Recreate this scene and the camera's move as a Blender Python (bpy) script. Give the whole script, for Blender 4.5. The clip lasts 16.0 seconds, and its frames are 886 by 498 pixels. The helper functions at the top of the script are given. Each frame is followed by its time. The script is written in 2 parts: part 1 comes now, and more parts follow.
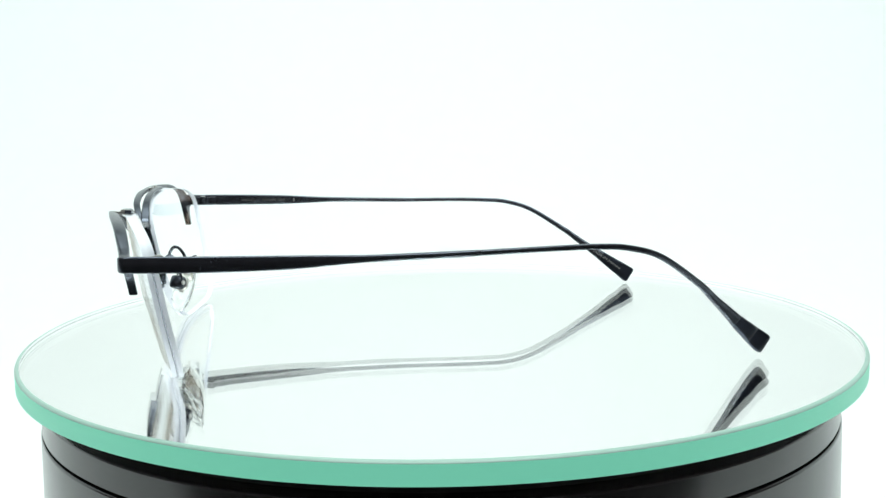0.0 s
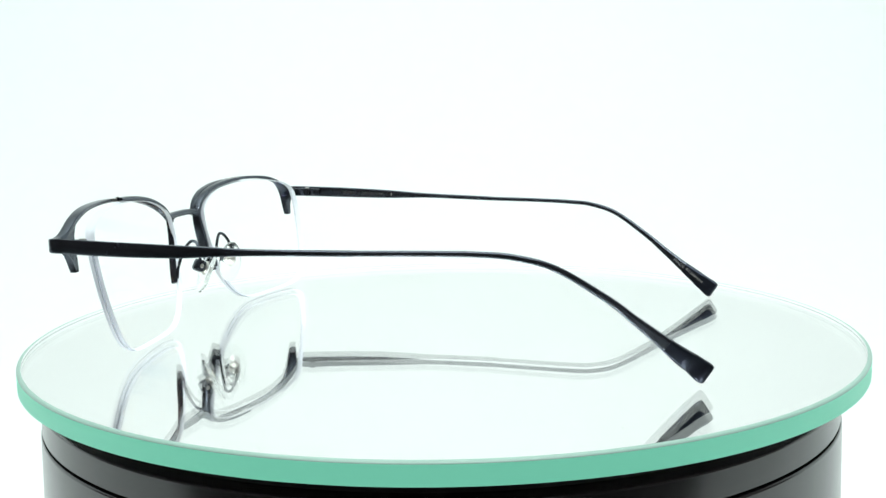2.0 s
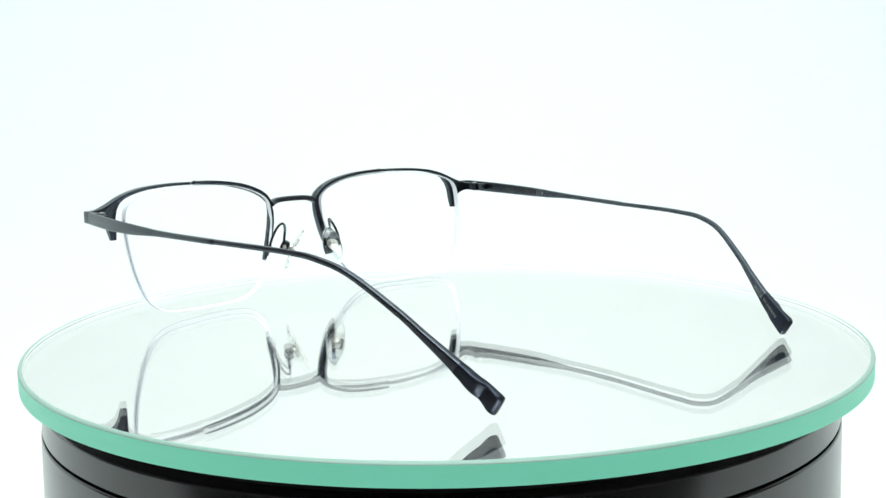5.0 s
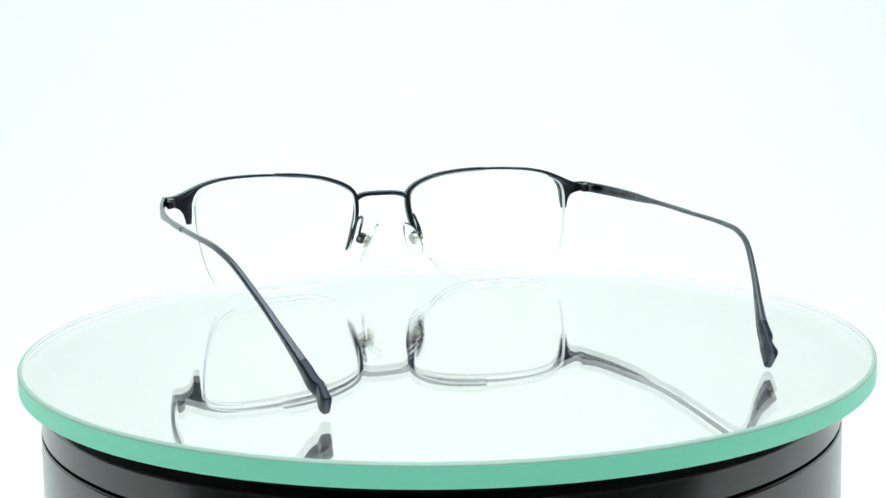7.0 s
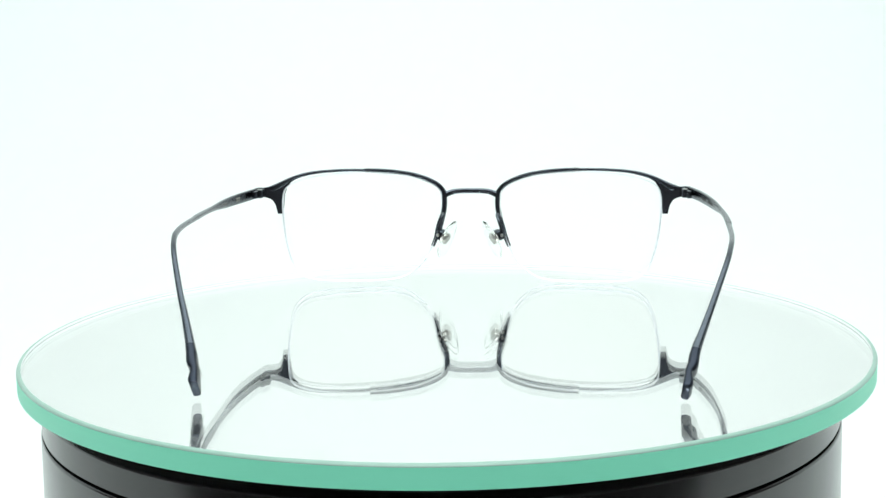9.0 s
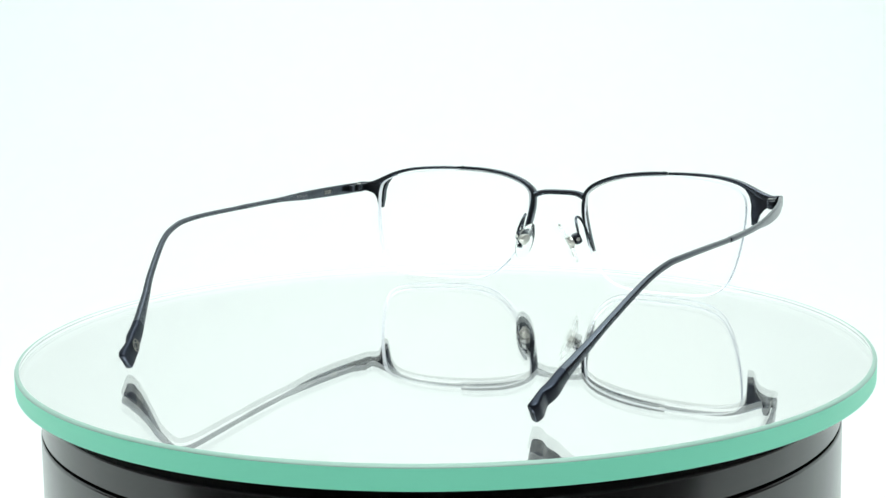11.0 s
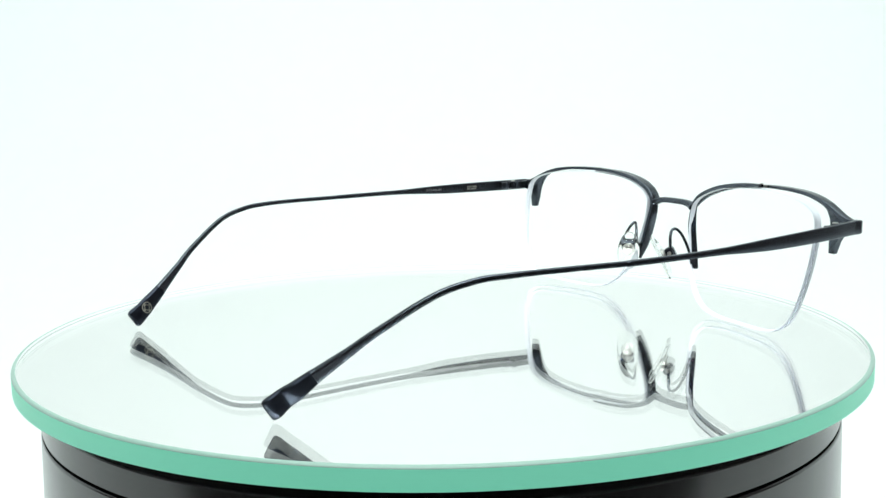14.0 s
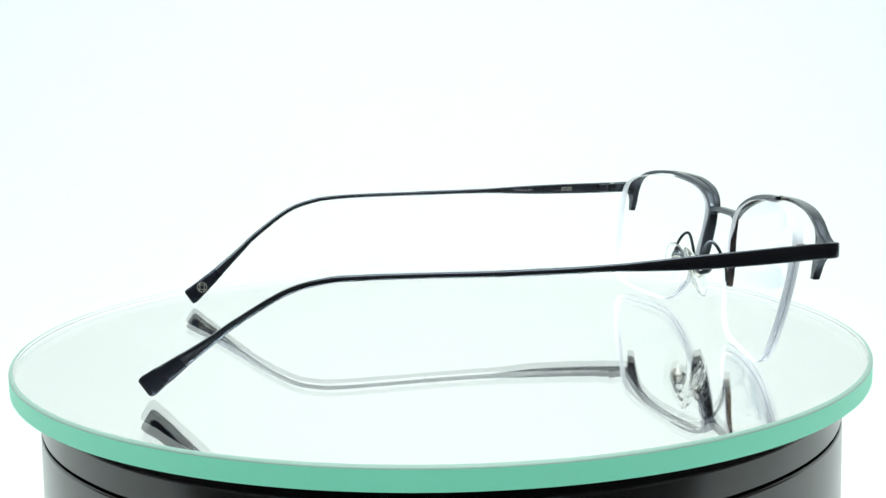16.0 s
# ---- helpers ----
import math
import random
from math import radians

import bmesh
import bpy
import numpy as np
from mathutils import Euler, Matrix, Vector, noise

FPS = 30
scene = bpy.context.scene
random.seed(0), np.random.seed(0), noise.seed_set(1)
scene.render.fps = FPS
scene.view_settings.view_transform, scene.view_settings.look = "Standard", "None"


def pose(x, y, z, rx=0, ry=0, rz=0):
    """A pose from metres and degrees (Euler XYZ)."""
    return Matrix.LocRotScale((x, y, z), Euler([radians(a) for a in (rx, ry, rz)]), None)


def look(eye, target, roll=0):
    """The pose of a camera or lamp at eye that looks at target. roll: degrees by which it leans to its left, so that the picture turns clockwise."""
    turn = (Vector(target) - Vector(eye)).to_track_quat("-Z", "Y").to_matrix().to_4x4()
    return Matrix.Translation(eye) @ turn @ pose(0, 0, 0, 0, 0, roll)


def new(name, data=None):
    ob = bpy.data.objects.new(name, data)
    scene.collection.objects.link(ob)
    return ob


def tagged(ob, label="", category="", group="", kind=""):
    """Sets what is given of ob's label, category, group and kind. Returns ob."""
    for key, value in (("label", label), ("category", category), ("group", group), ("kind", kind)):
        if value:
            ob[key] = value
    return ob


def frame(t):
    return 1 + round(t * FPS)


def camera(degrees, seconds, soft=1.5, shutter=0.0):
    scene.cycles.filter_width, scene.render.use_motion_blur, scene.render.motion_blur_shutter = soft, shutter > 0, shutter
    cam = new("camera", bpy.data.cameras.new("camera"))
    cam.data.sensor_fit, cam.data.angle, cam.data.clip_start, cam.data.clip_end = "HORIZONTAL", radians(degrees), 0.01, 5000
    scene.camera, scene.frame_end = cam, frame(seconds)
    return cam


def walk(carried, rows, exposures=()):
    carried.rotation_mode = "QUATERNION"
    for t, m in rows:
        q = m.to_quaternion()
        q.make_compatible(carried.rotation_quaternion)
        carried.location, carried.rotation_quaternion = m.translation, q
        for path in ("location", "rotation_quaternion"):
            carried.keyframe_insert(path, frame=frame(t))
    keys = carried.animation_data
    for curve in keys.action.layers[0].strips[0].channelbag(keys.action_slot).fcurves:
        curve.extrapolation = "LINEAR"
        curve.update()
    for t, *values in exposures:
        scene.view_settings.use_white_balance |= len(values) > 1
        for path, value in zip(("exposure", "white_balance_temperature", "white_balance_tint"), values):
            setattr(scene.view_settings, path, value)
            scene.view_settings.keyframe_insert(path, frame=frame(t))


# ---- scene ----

MM = 0.001

# the camera stands still beside the turntable
EYE = (0.0, -0.28861, 0.06368)
cam = camera(43.78, 16.0, soft=1.45)
PITCH, YAW = radians(-8.334), radians(0.1674)
AIM = (EYE[0] + math.sin(YAW) * math.cos(PITCH), EYE[1] + math.cos(YAW) * math.cos(PITCH), EYE[2] + math.sin(PITCH))
walk(cam, [(0.0, look(EYE, AIM, -0.973)), (16.0, look(EYE, AIM, -0.973))], exposures=[(0.0, 0.01), (16.0, 0.01)])

# ---------------------------------------------------------------- light
world = bpy.data.worlds.new("world")
scene.world = world
world.use_nodes = True
world.node_tree.nodes["Background"].inputs["Color"].default_value = (0.9, 1.0, 0.98, 1)
world.node_tree.nodes["Background"].inputs["Strength"].default_value = 0.05


def panel_lamp(name, eye, target, sx, sy, watts, colour=(0.902, 1.0, 0.98)):
    data = bpy.data.lights.new(name, "AREA")
    data.shape, data.size, data.size_y, data.energy, data.color = "RECTANGLE", sx, sy, watts, colour
    ob = new(name, data)
    ob.matrix_world = look(eye, target)
    return ob


# the light box: a lamp panel under its roof, then two unseen fills added
panel_lamp("roof_lamp", (0, 0.10, 0.865), (0, 0.10, 0), 0.9, 0.7, 5.0)
# fill added to brighten the backdrop and what the disc mirrors of it
panel_lamp("backdrop_fill", (0, 0.52, 0.83), (0, 0.90, 0.60), 0.9, 0.2, 1.0)
# fill from the front, added to brighten the disc's green edge
panel_lamp("front_fill", (0, -0.50, 0.85), (0, -0.08, 0), 1.0, 0.16, 9.0)


# ---------------------------------------------------------------- materials
def material(name, colour, rough=0.5, metal=0.0, grain=0.0, grain_size=400.0, bump=0.0, coat=0.0, vary_rough=0.0, **more):
    m = bpy.data.materials.new(name)
    m.use_nodes = True
    nt = m.node_tree
    b = nt.nodes["Principled BSDF"]
    b.inputs["Base Color"].default_value = (*colour, 1)
    b.inputs["Roughness"].default_value = rough
    b.inputs["Metallic"].default_value = metal
    b.inputs["Coat Weight"].default_value = coat
    b.inputs["Coat Roughness"].default_value = 0.08
    for key, value in more.items():
        b.inputs[key.replace("_", " ")].default_value = value
    if grain or bump or vary_rough:
        tc = nt.nodes.new("ShaderNodeTexCoord")
        fine = nt.nodes.new("ShaderNodeTexNoise")
        fine.inputs["Scale"].default_value, fine.inputs["Detail"].default_value = grain_size, 4
        broad = nt.nodes.new("ShaderNodeTexNoise")
        broad.inputs["Scale"].default_value, broad.inputs["Detail"].default_value = grain_size / 14, 3
        mix = nt.nodes.new("ShaderNodeMath")
        mix.operation = "ADD"
        nt.links.new(tc.outputs["Object"], fine.inputs["Vector"])
        nt.links.new(tc.outputs["Object"], broad.inputs["Vector"])
        nt.links.new(fine.outputs["Fac"], mix.inputs[0])
        nt.links.new(broad.outputs["Fac"], mix.inputs[1])
        if grain:
            r = nt.nodes.new("ShaderNodeMapRange")
            r.inputs["From Min"].default_value, r.inputs["From Max"].default_value = 0.6, 1.4
            r.inputs["To Min"].default_value, r.inputs["To Max"].default_value = 1 - grain, 1 + grain
            nt.links.new(mix.outputs[0], r.inputs["Value"])
            mul = nt.nodes.new("ShaderNodeVectorMath")
            mul.operation = "SCALE"
            mul.inputs[0].default_value = colour
            nt.links.new(r.outputs["Result"], mul.inputs["Scale"])
            nt.links.new(mul.outputs["Vector"], b.inputs["Base Color"])
        if vary_rough:
            r = nt.nodes.new("ShaderNodeMapRange")
            r.inputs["From Min"].default_value, r.inputs["From Max"].default_value = 0.6, 1.4
            r.inputs["To Min"].default_value, r.inputs["To Max"].default_value = rough - vary_rough, rough + vary_rough
            nt.links.new(mix.outputs[0], r.inputs["Value"])
            nt.links.new(r.outputs["Result"], b.inputs["Roughness"])
        if bump:
            bp = nt.nodes.new("ShaderNodeBump")
            bp.inputs["Strength"].default_value, bp.inputs["Distance"].default_value = bump, 0.0001
            nt.links.new(fine.outputs["Fac"], bp.inputs["Height"])
            nt.links.new(bp.outputs["Normal"], b.inputs["Normal"])
    return m


CLOTH = material("white_cloth", (0.86, 0.88, 0.875), 0.9, grain=0.012, grain_size=60)
DARK_SCREEN = material("dark_screen", (0.15, 0.125, 0.128), 0.9, grain=0.1, grain_size=80)
BLACK_METAL = material("black_plated_titanium", (0.080, 0.090, 0.108), 0.26, 1.0, grain=0.03, grain_size=900, bump=0.003, vary_rough=0.015)
BLACK_SATIN = material("black_satin_tip", (0.032, 0.037, 0.050), 0.31, 1.0, grain=0.03, grain_size=900, bump=0.003, vary_rough=0.015)
STEEL = material("bright_steel", (0.62, 0.61, 0.58), 0.30, 1.0, grain=0.08, grain_size=3000)
LENS = material("coated_lens_plastic", (1, 1, 1), 0.0, IOR=1.19, Transmission_Weight=1.0, Thin_Film_Thickness=210.0, Thin_Film_IOR=1.09)
LENS_EDGE = material("ground_lens_edge", (0.78, 0.81, 0.87), 0.5, grain=0.03, grain_size=1500, Transmission_Weight=0.25)
CORD = material("nylon_cord", (0.80, 0.83, 0.90), 0.2, IOR=1.3, Transmission_Weight=0.7)
SILICONE = material("clear_silicone", (0.97, 0.98, 0.97), 0.1, IOR=1.17, Transmission_Weight=1.0)
PRINT = material("grey_print", (0.17, 0.17, 0.17), 0.6, grain=0.2, grain_size=6000)
DIM_PRINT = material("faded_print", (0.017, 0.017, 0.018), 0.6, grain=0.3, grain_size=6000)
GOLD_PRINT = material("pale_gold_print", (0.16, 0.157, 0.14), 0.5, grain=0.25, grain_size=6000)
GLASS = material("clear_plate_glass", (1, 1, 1), 0.0, IOR=1.52, Transmission_Weight=1.0)
SILVER = material("silvered_backing", (0.998, 0.994, 0.985), 0.0, 1.0)
# opaque mint, bright to stand for light piped through the green glass
GREEN_EDGE = material("green_ground_glass_edge", (0.30, 0.97, 0.70), 0.45, grain=0.006, grain_size=90)
# grey for the dark line that refraction draws at the plate's lower edge
EDGE_LINE = material("grey_edge_line", (0.24, 0.26, 0.27), 0.6, grain=0.05, grain_size=300)
GLASS_SIDE = material("pale_opaque_side", (0.74, 0.78, 0.77), 0.5, grain=0.02, grain_size=300)
TABLE = material("dark_table", (0.014, 0.013, 0.013), 0.6, grain=0.2, grain_size=40)
PALE_EDGE = material("polished_glass_arris", (0.29, 0.44, 0.38), 0.4, grain=0.05, grain_size=500)
BLACK_GLOSS = material("black_gloss_plastic", (0.011, 0.010, 0.011), 0.19, 0.0, grain=0.1, grain_size=150, vary_rough=0.02, IOR=1.62)
# near black: the shade in gap and groove is put into the colour
BLACK_GAP = material("black_shadow_gap", (0.006, 0.006, 0.006), 0.6, grain=0.1)
DUST = material("dust_speck", (0.5, 0.5, 0.48), 0.8, grain=0.2, grain_size=4000)


# ---------------------------------------------------------------- mesh helpers
def to_mesh(name, bm, mats, sharp=35):
    bmesh.ops.recalc_face_normals(bm, faces=bm.faces)
    me = bpy.data.meshes.new(name)
    bm.to_mesh(me)
    bm.free()
    for m in mats if isinstance(mats, (list, tuple)) else [mats]:
        me.materials.append(m)
    for f in me.polygons:
        f.use_smooth = True
    me.set_sharp_from_angle(angle=radians(sharp))
    return me


def part(name, bm, mats, parent, label="", sharp=35):
    ob = new(name, to_mesh(name, bm, mats, sharp))
    ob.parent = parent
    if label:
        tagged(ob, label)
    return ob


def smooth(points, steps):
    """A Catmull-Rom line through points of any dimension."""
    pts = [np.array(q, float) for q in points]
    pts = [2 * pts[0] - pts[1]] + pts + [2 * pts[-1] - pts[-2]]
    out = []
    for i in range(1, len(pts) - 2):
        a, b, c, d = pts[i - 1:i + 3]
        for k in range(steps):
            u = k / steps
            out.append(0.5 * (2 * b + (c - a) * u + (2 * a - 5 * b + 4 * c - d) * u * u + (3 * b - a - 3 * c + d) * u ** 3))
    out.append(pts[-2])
    return out


def section(w, h, round_=0.3):
    """A rounded rectangle, w by h, as sixteen points."""
    r = min(w, h) * round_
    out = []
    for cx, cy, a0 in ((1, 1, 0), (-1, 1, 90), (-1, -1, 180), (1, -1, 270)):
        for k in range(4):
            a = radians(a0 + 30 * k)
            out.append((cx * (w / 2 - r) + r * math.cos(a), cy * (h / 2 - r) + r * math.sin(a)))
    return out


def sweep(bm, stations, depth, round_=0.3):
    """stations: (x, y, z, across, along depth), in mm. depth: the way in which the section's second side lies."""
    pts = [Vector(s[:3]) * MM for s in stations]
    rings = []
    for i, s in enumerate(stations):
        t = (pts[min(i + 1, len(pts) - 1)] - pts[max(i - 1, 0)]).normalized()
        d = Vector(depth)
        d = (d - d.dot(t) * t).normalized()
        n = t.cross(d).normalized()
        rings.append([bm.verts.new(pts[i] + n * a * MM + d * b * MM) for a, b in section(s[3], s[4], s[5] if len(s) > 5 else round_)])
    m = len(rings[0])
    for a, b in zip(rings, rings[1:]):
        for k in range(m):
            bm.faces.new((a[k], a[(k + 1) % m], b[(k + 1) % m], b[k]))
    bm.faces.new(rings[0][::-1])
    bm.faces.new(rings[-1])
    return bm


def bend(bm, stations, round_=0.3):
    """A strip that turns a corner in the level plane: (x, y, z, height, thickness), in mm."""
    pts = [Vector(q[:3]) * MM for q in stations]
    rings = []
    for i, q in enumerate(stations):
        t = (pts[min(i + 1, len(pts) - 1)] - pts[max(i - 1, 0)]).normalized()
        side = Vector((t.y, -t.x, 0)).normalized()
        rings.append([bm.verts.new(pts[i] + Vector((0, 0, a * MM)) + side * b * MM) for a, b in section(q[3], q[4], round_)])
    m = len(rings[0])
    for a, b in zip(rings, rings[1:]):
        for k in range(m):
            bm.faces.new((a[k], a[(k + 1) % m], b[(k + 1) % m], b[k]))
    bm.faces.new(rings[0][::-1])
    bm.faces.new(rings[-1])


def tube(bm, points, radius, steps=6, sides=8):
    path = smooth(points, steps)
    pts = [Vector(q[:3]) * MM for q in path]
    rings, n = [], None
    for i, q in enumerate(pts):
        t = (pts[min(i + 1, len(pts) - 1)] - pts[max(i - 1, 0)]).normalized()
        n = Vector((0.31, 0.87, 0.4)) if n is None else n
        n = (n - n.dot(t) * t).normalized()
        b = t.cross(n)
        rings.append([bm.verts.new(q + (n * math.cos(a) + b * math.sin(a)) * radius * MM) for a in [2 * math.pi * k / sides for k in range(sides)]])
    for a, b in zip(rings, rings[1:]):
        for k in range(sides):
            bm.faces.new((a[k], a[(k + 1) % sides], b[(k + 1) % sides], b[k]))
    bm.faces.new(rings[0][::-1])
    bm.faces.new(rings[-1])
    return bm


def block(bm, centre, size, bevel=0.2, turn=None):
    """A bevelled box in mm."""
    m = Matrix.Translation(Vector(centre) * MM) @ (turn or Matrix()) @ Matrix.Diagonal((*[v * MM for v in size], 1))
    made = bmesh.ops.create_cube(bm, size=1.0, matrix=m)
    edges = {e for v in made["verts"] for e in v.link_edges}
    if bevel:
        bmesh.ops.bevel(bm, geom=list(edges), offset=bevel * MM, segments=2, affect="EDGES", profile=0.5)
    return bm


def disc(bm, centre, axis, radius, height, sides=20, bevel=0.12):
    """A short cylinder in mm along axis."""
    m = Matrix.Translation(Vector(centre) * MM) @ Vector(axis).to_track_quat("Z", "Y").to_matrix().to_4x4()
    made = bmesh.ops.create_cone(bm, cap_ends=True, segments=sides, radius1=radius * MM, radius2=radius * MM, depth=height * MM, matrix=m)
    if bevel:
        edges = [e for e in {e for v in made["verts"] for e in v.link_edges} if any(len(f.verts) > 4 for f in e.link_faces)]
        bmesh.ops.bevel(bm, geom=edges, offset=bevel * MM, segments=2, affect="EDGES", profile=0.5)
    return bm


def lathe(bm, profile, sides=192, closed=True):
    """A ring of (radius, z) points in mm turned about the upright axis."""
    rings = [[bm.verts.new((r * MM * math.cos(a), r * MM * math.sin(a), z * MM)) for a in [2 * math.pi * k / sides for k in range(sides)]] for r, z in profile]
    pairs = list(zip(rings, rings[1:])) + ([(rings[-1], rings[0])] if closed else [])
    for a, b in pairs:
        for k in range(sides):
            bm.faces.new((a[k], a[(k + 1) % sides], b[(k + 1) % sides], b[k]))
    return rings


# ---------------------------------------------------------------- the light box
def light_box():
    # floor and back in one sweep, with a cove between them
    bm = bmesh.new()
    prof = [(-0.195 + 0.645 * k / 12, -0.12, 0.0) for k in range(13)]
    prof += [(0.45 + 0.45 * math.sin(radians(a)), 0.33 - 0.45 * math.cos(radians(a)), a) for a in range(2, 91, 2)]
    prof += [(0.90, 0.33 + 0.57 * k / 10, 90.0) for k in range(1, 11)]
    xs = [-0.75 + 1.5 * k / 8 for k in range(9)]
    face, under = [], []
    for y, z, a in prof:
        face.append([bm.verts.new((x, y, z)) for x in xs])
        under.append([bm.verts.new((x, y + 0.004 * math.sin(radians(a)), z - 0.004 * math.cos(radians(a)))) for x in xs])
    for rows in (face, under):
        for a, b in zip(rows, rows[1:]):
            for k in range(8):
                bm.faces.new((a[k], a[k + 1], b[k + 1], b[k]))
    for k in (0, 8):
        for i in range(len(prof) - 1):
            bm.faces.new((face[i][k], face[i + 1][k], under[i + 1][k], under[i][k]))
    for i in (0, len(prof) - 1):
        for k in range(8):
            bm.faces.new((face[i][k], face[i][k + 1], under[i][k + 1], under[i][k]))
    sheet = new("backdrop", to_mesh("backdrop", bm, CLOTH, 60))
    tagged(sheet, "seamless white paper sweep under and behind the turntable", "backdrop", kind="structure")
    for name, centre, size, mat, label in (
            ("wall_left", (-0.755, 0.49, 0.39), (0.008, 0.82, 1.03), CLOTH, "white cloth side of a photographic light box"),
            ("wall_right", (0.755, 0.49, 0.39), (0.008, 0.82, 1.03), CLOTH, "white cloth side of a photographic light box"),
            # unseen dark screens, added so that metal and base mirror a dark room
            ("wall_front_left", (-0.755, -0.387, 0.39), (0.008, 0.93, 1.03), DARK_SCREEN, "unseen dark side screen standing in for the dark room in front"),
            ("wall_front_right", (0.755, -0.387, 0.39), (0.008, 0.93, 1.03), DARK_SCREEN, "unseen dark side screen standing in for the dark room in front"),
            ("ceiling_front", (0, -0.556, 0.909), (1.52, 0.608, 0.008), DARK_SCREEN, "unseen dark overhead screen standing in for the dark room in front"),
            ("wall_front", (0, -0.856, 0.39), (1.50, 0.008, 1.03), DARK_SCREEN, "unseen dark screen standing in for the dark room behind the camera"),
            ("floor", (0, -0.5255, -0.124), (1.50, 0.653, 0.008), TABLE, "dark table top in front of the white sweep"),
            ("ceiling", (0, 0.329, 0.909), (1.52, 1.16, 0.008), CLOTH, "white cloth roof of a photographic light box")):
        bm = bmesh.new()
        block(bm, [v / MM for v in centre], [v / MM for v in size], 0)
        tagged(new(name, to_mesh(name, bm, mat)), label, name.split("_")[0], kind="structure")


# ---------------------------------------------------------------- the turntable
R_DISC, T_DISC, Z_DISC = 107.35, 4.7, 0.0
Z_BASE = Z_DISC - T_DISC - 0.35


def turntable():
    base = new("turntable")
    base.location = (-0.0002, 0, -0.12)
    tagged(base, "round glossy black plastic turntable base with a thin groove", "turntable")
    up = 120.0
    z0, zc, zg = up + Z_BASE, up - 9.35, up - 15.95
    bm = bmesh.new()
    lathe(bm, [(0.5, z0), (96.0, z0), (96.4, z0 - 0.4), (96.4, zc), (0.5, zc)])
    part("spindle_plate", bm, BLACK_GAP, base, "matt black carrier plate under the glass, blackened for the shaded gap")
    bm = bmesh.new()
    lathe(bm, [(0.5, zc), (100.75, zc), (101.1, zc - 0.12), (101.25, zc - 0.4), (101.35, zg + 0.5), (101.2, zg + 0.32), (0.5, zg + 0.32)])
    part("rotating_collar", bm, BLACK_GLOSS, base, sharp=8)
    bm = bmesh.new()
    lathe(bm, [(0.5, zg + 0.32), (99.4, zg + 0.32), (99.4, zg - 0.32), (0.5, zg - 0.32)])
    part("groove", bm, BLACK_GAP, base, "narrow black groove between collar and body")
    bm = bmesh.new()
    lathe(bm, [(0.5, zg - 0.32), (101.35, zg - 0.32), (101.5, zg - 0.5), (101.6, zg - 0.8), (103.6, 2), (102.6, 0.3), (0.5, 0.3)])
    part("body", bm, BLACK_GLOSS, base, sharp=8)
    return base


def mirror_disc():
    ob = new("mirror_disc")
    tagged(ob, "round mirror glass disc with green edge on a black turntable", "glass disc")
    r, t = R_DISC, T_DISC
    bm = bmesh.new()
    rim = lathe(bm, [(r - 0.90, 0), (r - 0.90, -0.45), (r - 0.90, -t + 0.8), (r - 0.90, -t)], closed=False)
    # opaque pale side with a grey ring paints the refracted lines of clear glass
    for f in bm.faces:
        f.material_index = 2 if f.calc_center_median().z < -0.87 * t * MM else 1
    bm.faces.new(rim[0])
    bm.faces.new(rim[-1]).material_index = 3
    part("glass_plate", bm, [GLASS, GLASS_SIDE, EDGE_LINE, SILVER], ob, "clear glass plate", 30).visible_shadow = False
    bm = bmesh.new()
    rim = lathe(bm, [(r - 0.95, -t - 0.06), (r - 0.95, -t - 0.30)], closed=False)
    bm.faces.new(rim[0])
    bm.faces.new(rim[1])
    part("mirror_backing", bm, SILVER, ob, "silvered mirror backing", 30)
    bm = bmesh.new()
    lathe(bm, [(r - 0.42, -0.55), (r - 0.04, -0.55), (r, -0.65), (r, -t + 0.1), (r - 0.1, -t), (r - 0.85, -t), (r - 0.85, -t + 0.2), (r - 0.42, -t + 0.3)])
    part("edge_band", bm, GREEN_EDGE, ob, "mint green ground edge, light piped through the glass put into its colour", 12)
    bm = bmesh.new()
    lathe(bm, [(r - 1.0, 0.012), (r - 0.55, 0.012), (r - 0.12, -0.25), (r, -0.52), (r - 0.5, -0.52), (r - 0.88, -0.02), (r - 0.88, 0.003), (r - 1.0, 0.003)])
    part("arris", bm, PALE_EDGE, ob, "pale grey-green bevelled upper edge", 50)
    return ob


# ---------------------------------------------------------------- the eyeglasses
def y_lens(x, z):
    """The front of a lens, in mm; x away from the nose."""
    return 73.05 - 0.159 * (x - 36) + 0.205 * (z - 18) - 0.00264 * ((x - 36) ** 2 + (z - 18) ** 2)


def y_front(x, z):
    """The front of the brow bar, in mm."""
    return 77.3 - 0.000957 * x * x + 0.165 * (z - 29.05)


def ease(a, b, x):
    u = min(1, max(0, (x - a) / (b - a)))
    return u * u * (3 - 2 * u)


OUTLINE = [(9.6, 27.4), (10.2, 29.8), (12.8, 32.0), (18.4, 34.2), (24.0, 35.3), (34.0, 36.1), (42.1, 36.1), (52.0, 34.95), (57.3, 33.45), (60.3, 31.55), (61.3, 28.45), (61.3, 23.5), (60.8, 18.4), (59.8, 13.1),
           (58.4, 8.4), (56.4, 4.8), (53.1, 2.5), (48.6, 1.4), (41.8, 1.0), (34.1, 0.85), (27.5, 1.0), (21.9, 2.0), (17.4, 4.8), (14.1, 8.8), (12.1, 12.9), (10.7, 18.1), (9.6, 23.5)]


def outline(steps=4):
    pts = OUTLINE[-2:] + OUTLINE + OUTLINE[:2]
    out = smooth(pts, steps)
    return out[2 * steps:2 * steps + len(OUTLINE) * steps]


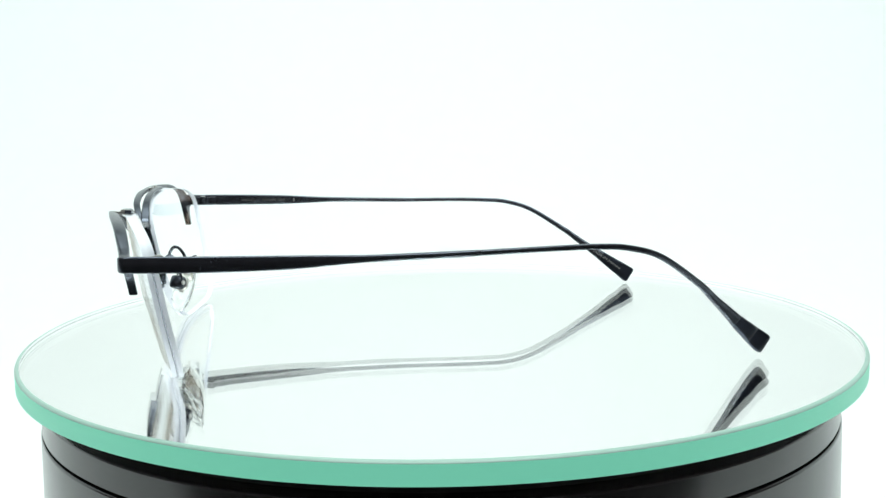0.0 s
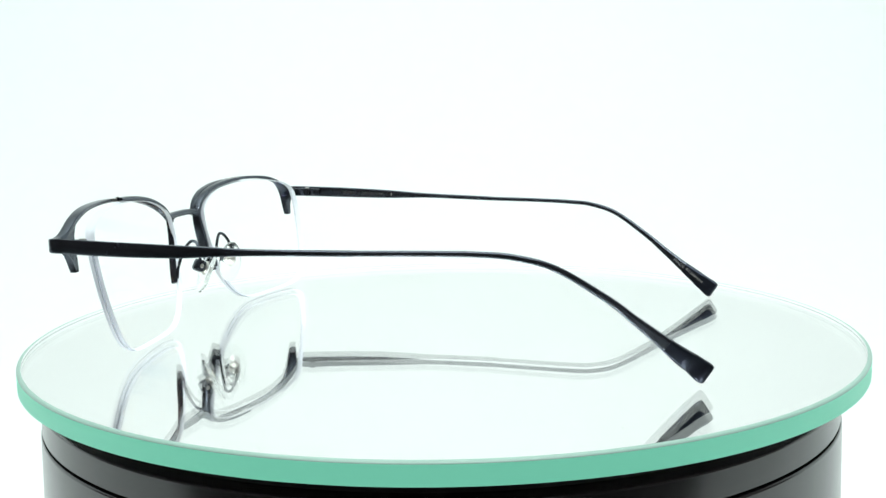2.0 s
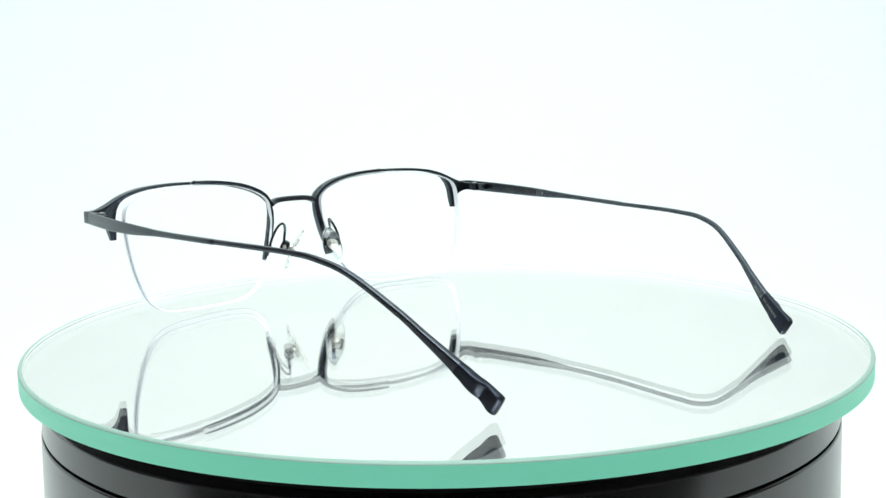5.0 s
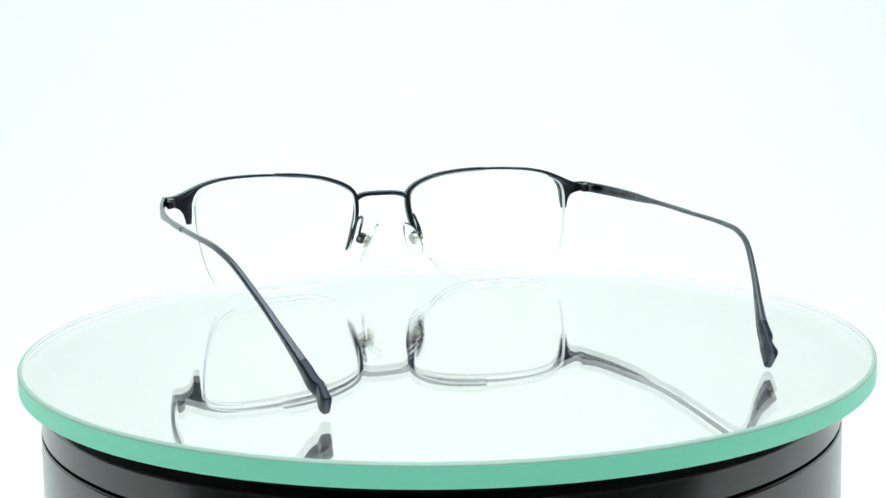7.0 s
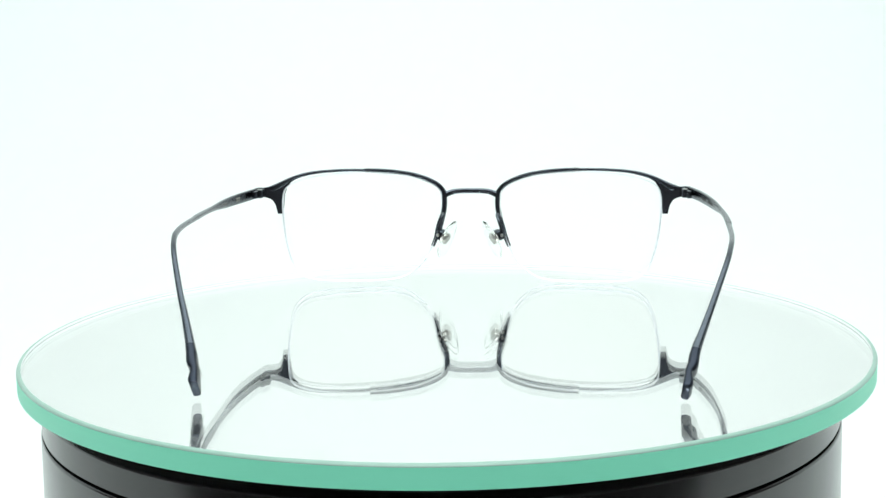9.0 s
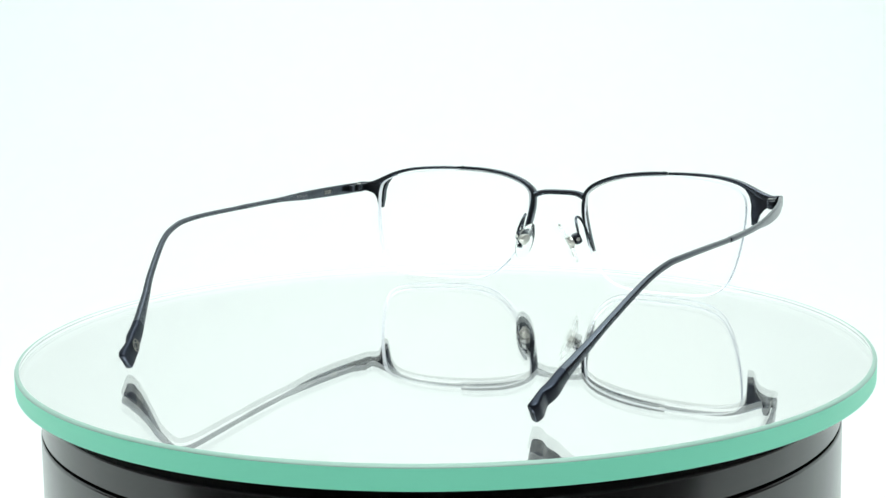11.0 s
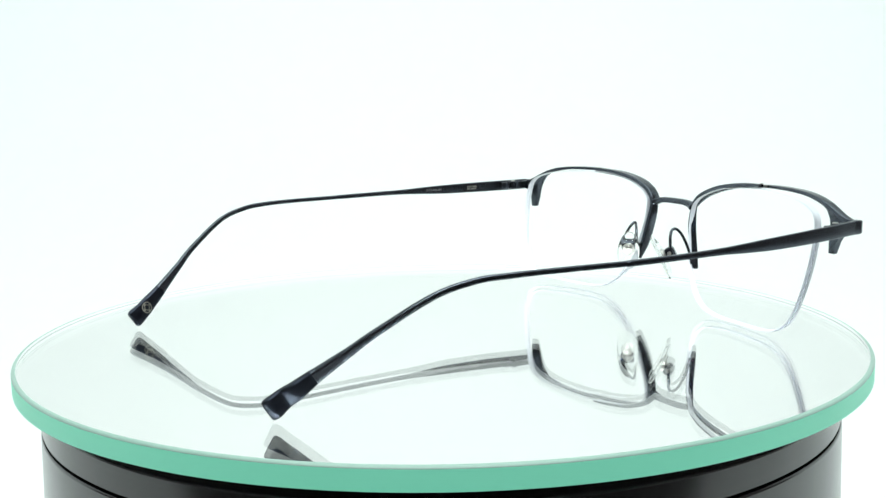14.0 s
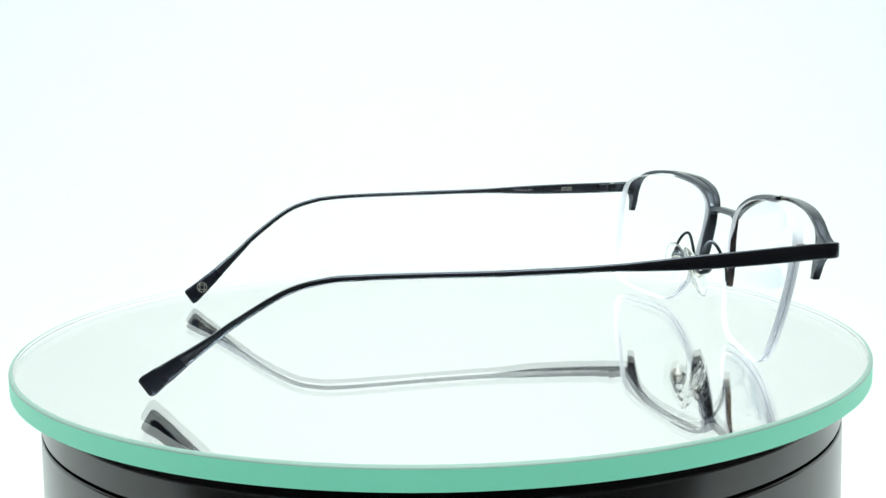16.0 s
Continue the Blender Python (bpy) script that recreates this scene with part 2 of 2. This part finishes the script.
def lens(parent, s):
    edge = outline()
    n = len(edge)
    cx, cz = 36.0, 18.0
    bm = bmesh.new()
    fronts, backs = [], []
    for k in (1.0, 0.975, 0.9, 0.75, 0.55, 0.3, 0.1):
        for rings, off in ((fronts, 0.0), (backs, -2.45)):
            ring = []
            for x, z in edge:
                px, pz = cx + (x - cx) * k, cz + (z - cz) * k
                ring.append(bm.verts.new((s * px * MM, (y_lens(px, pz) + off) * MM, pz * MM)))
            rings.append(ring)
    for rings in (fronts, backs):
        for a, b in zip(rings, rings[1:]):
            for k in range(n):
                bm.faces.new((a[k], a[(k + 1) % n], b[(k + 1) % n], b[k]))
        bm.faces.new(rings[-1])
    # the ground edge, with a groove along its middle
    mid = [[], []]
    for x, z in edge:
        d = Vector((x - cx, z - cz)).normalized() * 0.25
        for row, off in zip(mid, (-1.0, -1.4)):
            row.append(bm.verts.new((s * (x - d.x) * MM, (y_lens(x, z) + off) * MM, (z - d.y) * MM)))
    for a, b in ((fronts[0], mid[0]), (mid[0], mid[1]), (mid[1], backs[0])):
        for k in range(n):
            bm.faces.new((a[k], a[(k + 1) % n], b[(k + 1) % n], b[k])).material_index = 1
    ob = part("lens", bm, [LENS, LENS_EDGE], parent, "clear lens with a frosted ground edge", 30)
    ob.visible_shadow = False
    bm = bmesh.new()
    low = edge[40:92]
    tube(bm, [(s * x, y_lens(x, z) - 1.2, z) for x, z in low], 0.24, 1, 6)
    part("nylon_cord", bm, CORD, ob, "thin clear nylon cord")


def rim(parent, s):
    # the rim proper: from its nasal end up along the lens to the middle of the brow
    line = [(12.7, 11.4, 1.2, 2.2), (11.1, 15.4, 1.6, 2.5), (9.9, 19.4, 1.75, 2.7), (9.0, 23.6, 1.75, 2.7), (8.75, 27.2, 1.5, 2.4), (9.4, 29.9, 1.4, 2.2), (12.3, 32.3, 1.2, 2.0),
            (18.0, 34.5, 1.05, 1.8), (24, 35.65, 1.0, 1.7), (30, 36.25, 0.95, 1.6), (35.5, 36.45, 0.85, 1.4)]
    bm = bmesh.new()
    sweep(bm, [(s * x, y_lens(x, z) + 0.4 - 0.7 * ease(14.0, 24.0, z) - 0.4 * ease(27.0, 32.0, z), z + 0.35 * ease(28.0, 34.0, z), w, d) for x, z, w, d in smooth(line, 6)], (0, 1, 0), 0.26)
    part("rim", bm, BLACK_METAL, parent)
    # the brow bar: from the bridge out in front of the lens and on to the endpiece
    line = [(8.4, 77.6, 28.7, 1.3, 1.9), (10.0, 78.4, 30.5, 1.1, 1.8), (13, 79.2, 32.4, 1.05, 1.7), (18, 79.9, 34.2, 1.0, 1.7), (26, 79.85, 35.75, 0.95, 1.7), (34, 78.8, 36.35, 0.85, 1.8), (42, 77.4, 36.5, 0.9, 2.1),
            (50, 75.8, 36.15, 0.95, 2.3), (55, 74.7, 35.4, 1.1, 2.4), (59, 73.85, 34.2, 1.25, 2.4), (62, 73.2, 32.75, 1.6, 2.3), (64.5, 72.7, 31.35, 2.1, 2.2), (67, 72.4, 30.2, 2.5, 1.9)]
    bm = bmesh.new()
    sweep(bm, [(s * q[0], *q[1:]) for q in smooth(line, 6)], (0.15 * s, 1, 0), 0.26)
    part("brow_bar", bm, BLACK_METAL, parent)
    # a joint between rim and brow bar
    bm = bmesh.new()
    sweep(bm, [(s * 33.6, 76.9, 36.55, 0.7, 3.4), (s * 35.4, 76.7, 36.6, 0.7, 3.4)], (0, 1, 0), 0.3)
    part("brow_joint", bm, STEEL, parent, "short bright joint between rim and brow bar")
    # where channel and bar meet, a small bright stud
    bm = bmesh.new()
    disc(bm, (s * 34.4, 76.6, 37.15), (0, 0.2, 1), 0.5, 0.5, 12, 0.12)
    part("stud", bm, STEEL, parent, "tiny bright stud")


def endpiece(parent, s):
    shape = [(56.5, 35.4), (59, 34.7), (61.8, 33.45), (64, 32.3), (66.5, 31.5), (69.4, 31.1), (69.4, 28.25), (67.6, 28.0), (66.2, 27.75), (65.2, 27.0), (64.6, 25.6), (64.1, 23.8), (63.9, 22.6), (62.3, 22.6),
             (62.0, 25.4), (61.9, 28.6), (61.4, 31.0), (60.0, 33.0), (56.5, 34.7)]
    bm = bmesh.new()
    rows = []
    for off in (-0.12, -1.8):
        rows.append([bm.verts.new((s * x * MM, (y_front(x, z) + off) * MM, z * MM)) for x, z in shape])
    n = len(shape)
    bm.faces.new(rows[0])
    bm.faces.new(rows[1])
    for k in range(n):
        bm.faces.new((rows[0][k], rows[0][(k + 1) % n], rows[1][(k + 1) % n], rows[1][k]))
    bmesh.ops.bevel(bm, geom=[e for e in bm.edges if any(len(f.verts) > 4 for f in e.link_faces)], offset=0.22 * MM, segments=2, affect="EDGES", profile=0.5)
    bmesh.ops.triangulate(bm, faces=[f for f in bm.faces if len(f.verts) > 4])
    # the corner that turns back to the temple
    zc = 29.65 if s < 0 else 29.85
    turn = [(68.3, 72.95, 2.9, 1.2), (69.0, 72.9, 3.0, 1.2)]
    turn += [(69.0 + 1.35 * math.sin(radians(a)), 71.5 + 1.35 * math.cos(radians(a)), 3.0 + 0.3 * a / 90, 1.15) for a in range(15, 91, 15)]
    turn += [(70.42, 70.2, 3.35, 1.05), (70.48, 69.2, 3.35, 1.0)]
    bend(bm, [(s * x, y, zc, h, w) for x, y, h, w in turn], 0.3)
    part("endpiece", bm, BLACK_METAL, parent)
    bm = bmesh.new()
    block(bm, (s * 68.7, 69.0, 29.7), (1.5, 5.2, 2.5), 0.25)
    for z in (28.8, 29.7, 30.6):
        disc(bm, (s * 68.5, 65.6, z), (0, 0, 1), 1.0, 0.8, 16, 0.12)
    block(bm, (s * 69.3, 63.2, 29.65), (1.4, 3.6, 2.3), 0.25)
    hinge = part("hinge", bm, BLACK_METAL, parent)
    bm = bmesh.new()
    disc(bm, (s * 68.5, 65.6, 31.1), (0, 0, 1), 0.7, 0.3, 16, 0.08)
    part("screw", bm, STEEL, hinge, "tiny steel hinge screw")


# stations of a temple: y, height, thickness, then x and z of the wearer's left one and of the right one
STATIONS = [(69.63, 3.32, 1.0, 70.4, 29.62, 70.5, 29.85), (60, 3.3, 0.95, 71.6, 29.47, 71.9, 29.55), (50, 3.15, 0.95, 72.5, 29.38, 72.8, 29.2), (40, 2.8, 0.95, 72.85, 29.33, 73.2, 28.85),
            (32, 2.15, 1.0, 72.75, 29.4, 73.15, 28.6), (25, 1.55, 1.05, 72.45, 29.43, 72.95, 28.45), (15, 1.35, 1.3, 71.88, 29.46, 72.28, 28.15), (3, 1.3, 1.5, 70.86, 29.46, 70.9, 27.83), (1.2, 1.2, 1.2, 70.56, 29.46, 70.53, 27.78), (0, 1.2, 1.2, 70.45, 29.46, 70.4, 27.75),
            (-15, 1.2, 1.2, 68.8, 29.5, 68.3, 27.6), (-25, 1.25, 1.2, 67.3, 29.3, 66.6, 27.3), (-32, 1.3, 1.2, 65.9, 28.55, 65.1, 26.7), (-40, 1.35, 1.25, 63.5, 26.0, 62.8, 24.2),
            (-50, 1.55, 1.35, 59.3, 19.2, 58.5, 17.75), (-55, 1.9, 1.5, 56.8, 14.8, 56.1, 13.9), (-60, 2.7, 1.8, 54.4, 10.4, 53.7, 10.1), (-63.3, 3.48, 2.05, 52.93, 7.55, 52.45, 7.8)]
# the tip flares to a paddle, dips on its outer side and turns out again at the end
END = [(-61.5, 3.05, 1.93, 53.7, 9.05, 53.05, 9.0), (-63, 3.42, 2.08, 53.05, 7.75, 52.5, 7.85), (-64.4, 3.77, 2.2, 52.6, 6.6, 52.1, 6.8), (-65.2, 3.95, 2.1, 52.25, 5.95, 51.75, 6.2), (-65.8, 4.1, 1.9, 51.85, 5.45, 51.35, 5.75),
       (-66.5, 4.25, 1.5, 51.4, 4.9, 50.9, 5.25), (-67.2, 4.4, 1.5, 51.2, 4.35, 50.7, 4.75), (-68.2, 4.65, 1.8, 51.05, 3.55, 50.55, 4.0), (-69.0, 4.85, 2.0, 50.9, 2.9, 50.4, 3.4), (-69.6, 4.75, 1.7, 50.6, 2.45, 50.05, 2.95), (-69.95, 4.4, 1.5, 50.5, 2.2, 49.92, 2.7), (-70.1, 3.6, 1.0, 50.45, 2.1, 49.85, 2.6)]


def stations(rows, s):
    k = 3 if s < 0 else 5
    return [(q[k], q[0], q[k + 1], q[1], q[2]) for q in rows]


def temple(parent, s):
    bm = bmesh.new()
    sweep(bm, [(s * q[0], *q[1:], 0.32) for q in smooth(stations(STATIONS[:-1] + END[:1], s), 6)], (1, 0, 0))
    arm = part("temple", bm, BLACK_METAL, parent)
    bm = bmesh.new()
    sweep(bm, [(s * q[0], q[1], q[2], q[3] + 0.02, q[4] + 0.02, 0.32) for q in smooth(stations(END, s), 5)], (1, 0, 0))
    part("temple_tip", bm, BLACK_SATIN, arm, "flared black temple tip", 60)
    return arm


def nose_pad(parent, s):
    # the wire arm: from the nasal end of the rim, up in a loop, and down to the pad's box
    bm = bmesh.new()
    tube(bm, [(s * x, y, z) for x, y, z in ((11.8, 73.3, 13.8), (11.4, 72.6, 16.4), (10.8, 71.9, 18.9), (9.9, 71.0, 21.3), (9.0, 69.9, 22.7), (8.7, 68.6, 22.5), (9.2, 67.5, 20.9), (9.9, 66.9, 18.9), (10.3, 66.6, 17.2))], 0.42, 5, 8)
    sweep(bm, [(s * 12.2, 73.2, 12.6, 1.0, 1.2), (s * 11.1, 73.2, 15.9, 1.0, 1.2)], (0, 1, 0), 0.3)
    part("pad_arm", bm, BLACK_METAL, parent)
    # the pad faces the nose and leans out towards its lower end
    low, high = Vector((9.9, 68.0, 8.8)), Vector((5.0, 64.4, 21.2))
    mid = (low + high) / 2
    up = (high - low).normalized()
    back = Vector((0.75, -1.0, 0.0))
    back = (back - back.dot(up) * up).normalized()
    out = up.cross(back).normalized()
    if out.x < 0:
        out = -out

    def at(v):
        return Vector((s * v.x, v.y, v.z))

    half = (high - low).length / 2
    bm = bmesh.new()
    rings = []
    for t, grow in ((-0.55, 0.72), (-0.35, 0.93), (0.0, 1.0), (0.35, 0.93), (0.6, 0.7)):
        ring = []
        for k in range(28):
            a = 2 * math.pi * k / 28
            u, v = math.cos(a), math.sin(a)
            w = 3.2 * (1 - 0.12 * u)
            sag = -0.5 * u * u
            ring.append(bm.verts.new(at(mid + up * u * half * grow + back * v * w * grow + out * (t + sag)) * MM))
        rings.append(ring)
    for a, b in zip(rings, rings[1:]):
        for k in range(28):
            bm.faces.new((a[k], a[(k + 1) % 28], b[(k + 1) % 28], b[k]))
    for ring in (rings[0], rings[-1]):
        c = bm.verts.new(sum((v.co for v in ring), Vector()) / 28)
        for k in range(28):
            bm.faces.new((ring[k], ring[(k + 1) % 28], c))
    pad = part("nose_pad", bm, SILICONE, parent, "clear silicone nose pad", 50)
    bm = bmesh.new()
    turn = Matrix((at(back), at(up), at(out))).transposed().to_4x4()
    block(bm, at(mid + out * 2.6), (3.6, 3.4, 2.6), 0.85, turn)
    box = part("pad_box", bm, BLACK_METAL, parent)
    bm = bmesh.new()
    disc(bm, at(mid + out * 2.6 + back * 1.75), at(back), 0.6, 0.4, 14, 0.1)
    part("pad_screw", bm, STEEL, box, "bright steel screw")
    bm = bmesh.new()
    disc(bm, at(mid + out * 0.75), at(out), 1.75, 0.9, 24, 0.2)
    disc(bm, at(mid + out * 0.2), at(out), 1.15, 0.7, 20, 0.2)
    block(bm, at(mid + out * 0.35), (1.5, 3.9, 0.45), 0.15, turn)
    block(bm, at(mid + out * 1.5), (2.0, 1.5, 0.9), 0.25, turn)
    for k in (-1, 1):
        disc(bm, at(mid + up * 1.45 * k + out * 0.2), at(out), 0.42, 0.5, 12, 0.1)
    part("pad_stud", bm, STEEL, pad, "bright steel mount inside the pad")


def bridge(parent):
    bm = bmesh.new()
    half = [(0, 77.1, 29.6, 1.6, 1.9), (3.5, 77.1, 29.55, 1.6, 1.9), (5.6, 77.05, 29.35, 1.65, 2.0), (7.1, 76.95, 28.95, 1.8, 2.2), (8.3, 76.7, 28.4, 1.8, 2.6)]
    line = [(-x, y, z, w, d) for x, y, z, w, d in half[:0:-1]] + half
    sweep(bm, smooth(line, 5), (0, 1, 0), 0.3)
    part("bridge", bm, BLACK_METAL, parent)


LINES = {k: smooth(stations(STATIONS + END[2:8], k), 6) for k in (-1, 1)}


def on_temple(s, y, rise=0.0):
    """Where the inner face of a temple lies at y, and the ways along it (backwards), up across it, and inwards."""
    line = LINES[s]
    i = min(range(1, len(line) - 1), key=lambda k: abs(line[k][1] - y))
    a, q, b = line[i - 1], line[i], line[i + 1]
    f = (y - q[1]) / (b[1] - a[1])
    p0 = Vector((s * (q[0] + f * (b[0] - a[0])), y, q[2] + f * (b[2] - a[2])))
    t = Vector((s * (b[0] - a[0]), b[1] - a[1], b[2] - a[2])).normalized()
    d = Vector((s, 0, 0))
    d = (d - d.dot(t) * t).normalized()
    n = t.cross(d)
    n = n if n.z > 0 else -n
    return p0 - d * ((q[4] + f * (b[4] - a[4])) / 2 + 0.05) + n * rise, t, n, -d


def print_text(parent, s, y, text, size, mat, name, length, lift=0.0):
    """Raised print on the inner face of a temple, read with the wearer's tip to one side."""
    cu = bpy.data.curves.new("print", "FONT")
    cu.body, cu.size, cu.align_x, cu.align_y, cu.extrude = text, size, "CENTER", "CENTER", 0.02
    tmp = bpy.data.objects.new("print", cu)
    scene.collection.objects.link(tmp)
    me = bpy.data.meshes.new_from_object(tmp.evaluated_get(bpy.context.evaluated_depsgraph_get()))
    bpy.data.objects.remove(tmp)
    o, t, n, inw = on_temple(s, y)
    wide = max(v.co.x for v in me.vertices) - min(v.co.x for v in me.vertices)
    right = t if t.cross(n).dot(inw) > 0 else -t
    for v in me.vertices:
        here, _, up, into = on_temple(s, y + right.y * v.co.x * length / wide)
        v.co = (here + up * v.co.y + into * (v.co.z + lift)) * MM
    me.materials.clear()
    me.materials.append(mat)
    ob = new(name, me)
    ob.parent = parent
    return ob


def print_bars(parent, s, y, bars, mat, name):
    """Unreadable print as plain bars: (along, across, length, height)."""
    bm = bmesh.new()
    for a, c, l, h in bars:
        o, t, n, inw = on_temple(s, y - a, c)
        turn = Matrix((t, n, inw)).transposed().to_4x4()
        block(bm, o, (l, h, 0.05), 0, turn)
    return part(name, bm, mat, parent)


def emblem(parent, s, y):
    """A small ring with a square in it."""
    o, t, n, inw = on_temple(s, y, 0.0)
    o = o + inw * 0.2
    bm = bmesh.new()

    def at(a, b, c):
        return (o + t * a + n * b + inw * c) * MM
    for r0, r1 in ((1.3, 1.55),):
        rows = [[bm.verts.new(at(r * math.cos(2 * math.pi * k / 32), r * math.sin(2 * math.pi * k / 32), c)) for k in range(32)] for r, c in ((r0, 0), (r1, 0), (r1, 0.05), (r0, 0.05))]
        for a, b in zip(rows, rows[1:] + rows[:1]):
            for k in range(32):
                bm.faces.new((a[k], a[(k + 1) % 32], b[(k + 1) % 32], b[k]))
    t, n = (t + n).normalized(), (n - t).normalized()
    turn = Matrix((t, n, inw)).transposed().to_4x4()
    for a, b, l, h in ((0, 0.68, 2.2, 0.2), (0, -0.68, 2.2, 0.2), (0.68, 0, 0.2, 2.2), (-0.68, 0, 0.2, 2.2)):
        block(bm, o + t * a + n * b + inw * 0.025, (l, h, 0.05), 0, turn)
    part("emblem", bm, GOLD_PRINT, parent, "pale round emblem with a square in it")


def eyeglasses():
    ob = new("eyeglasses")
    tagged(ob, "half-rim black metal eyeglasses, clear lenses, open on a mirror disc", "eyeglasses")
    bridge(ob)
    arms = {}
    for s in (-1, 1):
        lens(ob, s)
        rim(ob, s)
        endpiece(ob, s)
        arms[s] = temple(ob, s)
        nose_pad(ob, s)
    print_text(arms[1], 1, -62.7, "MADE IN JAPAN", 1.15, PRINT, "lettering", 10.5, 0.1)
    print_text(arms[-1], -1, 36.6, "TITANIUM", 0.95, PRINT, "lettering", 6.0)
    print_bars(arms[-1], -1, 51.3, [(-0.9, 0.35, 1.6, 0.5), (1.0, 0.35, 1.7, 0.5), (-0.6, -0.35, 2.0, 0.5), (1.3, -0.35, 1.2, 0.5)], GOLD_PRINT, "printed_mark")
    for y, long, high in ((51.6, 4.5, 0.8), (44.8, 4.5, 0.8), (40.8, 2.4, 0.8)):
        print_bars(arms[1], 1, y, [(0, 0, long, high)], DIM_PRINT, "printed_mark")
    print_bars(arms[1], 1, 36.8, [(0, 0, 0.35, 0.9)], GOLD_PRINT, "printed_mark")
    emblem(arms[-1], -1, -66.4)
    return ob


def dust():
    """A few stray fibres on the disc."""
    bm = bmesh.new()
    for x, y, a, k0 in ((-79.5, -54.8, 0.4, 0.5), (88.5, 48.3, 1.9, 0.6), (-50.2, 76.1, 2.4, 0.7), (-103.6, 8.0, 1.2, 0.5)):
        tube(bm, [(x + k0 * k * math.cos(a + 0.5 * k), y + k0 * k * math.sin(a + 0.5 * k), 0.07) for k in (-1, -0.4, 0.3, 1)], 0.05, 4, 6)
    ob = new("dust", to_mesh("dust", bm, DUST))
    return tagged(ob, "stray grey dust fibres lying on the mirror disc", "dust", kind="stuff")


light_box()
turntable()
plate = mirror_disc()
glasses = eyeglasses()
fibres = dust()

# the turn of the disc, degrees at whole seconds
TURN = [98.25, 86.98, 75.42, 63.85, 52.33, 40.82, 29.3, 17.8, 6.45, -4.45, -15.7, -26.85, -38.0, -49.15, -60.3, -71.48, -82.6]


def motions():
    rows, plate_rows = [], []
    for t, a in enumerate(TURN):
        spin = pose(0, 0, 0, 0, 0, a)
        rows.append((float(t), spin @ pose(4.51 * MM, 0, 0, 0, 0.484, 0)))
        plate_rows.append((float(t), spin @ pose(1.3 * MM, -0.34 * MM, Z_DISC * MM)))
    walk(glasses, rows)
    walk(plate, plate_rows)
    walk(fibres, plate_rows)


motions()
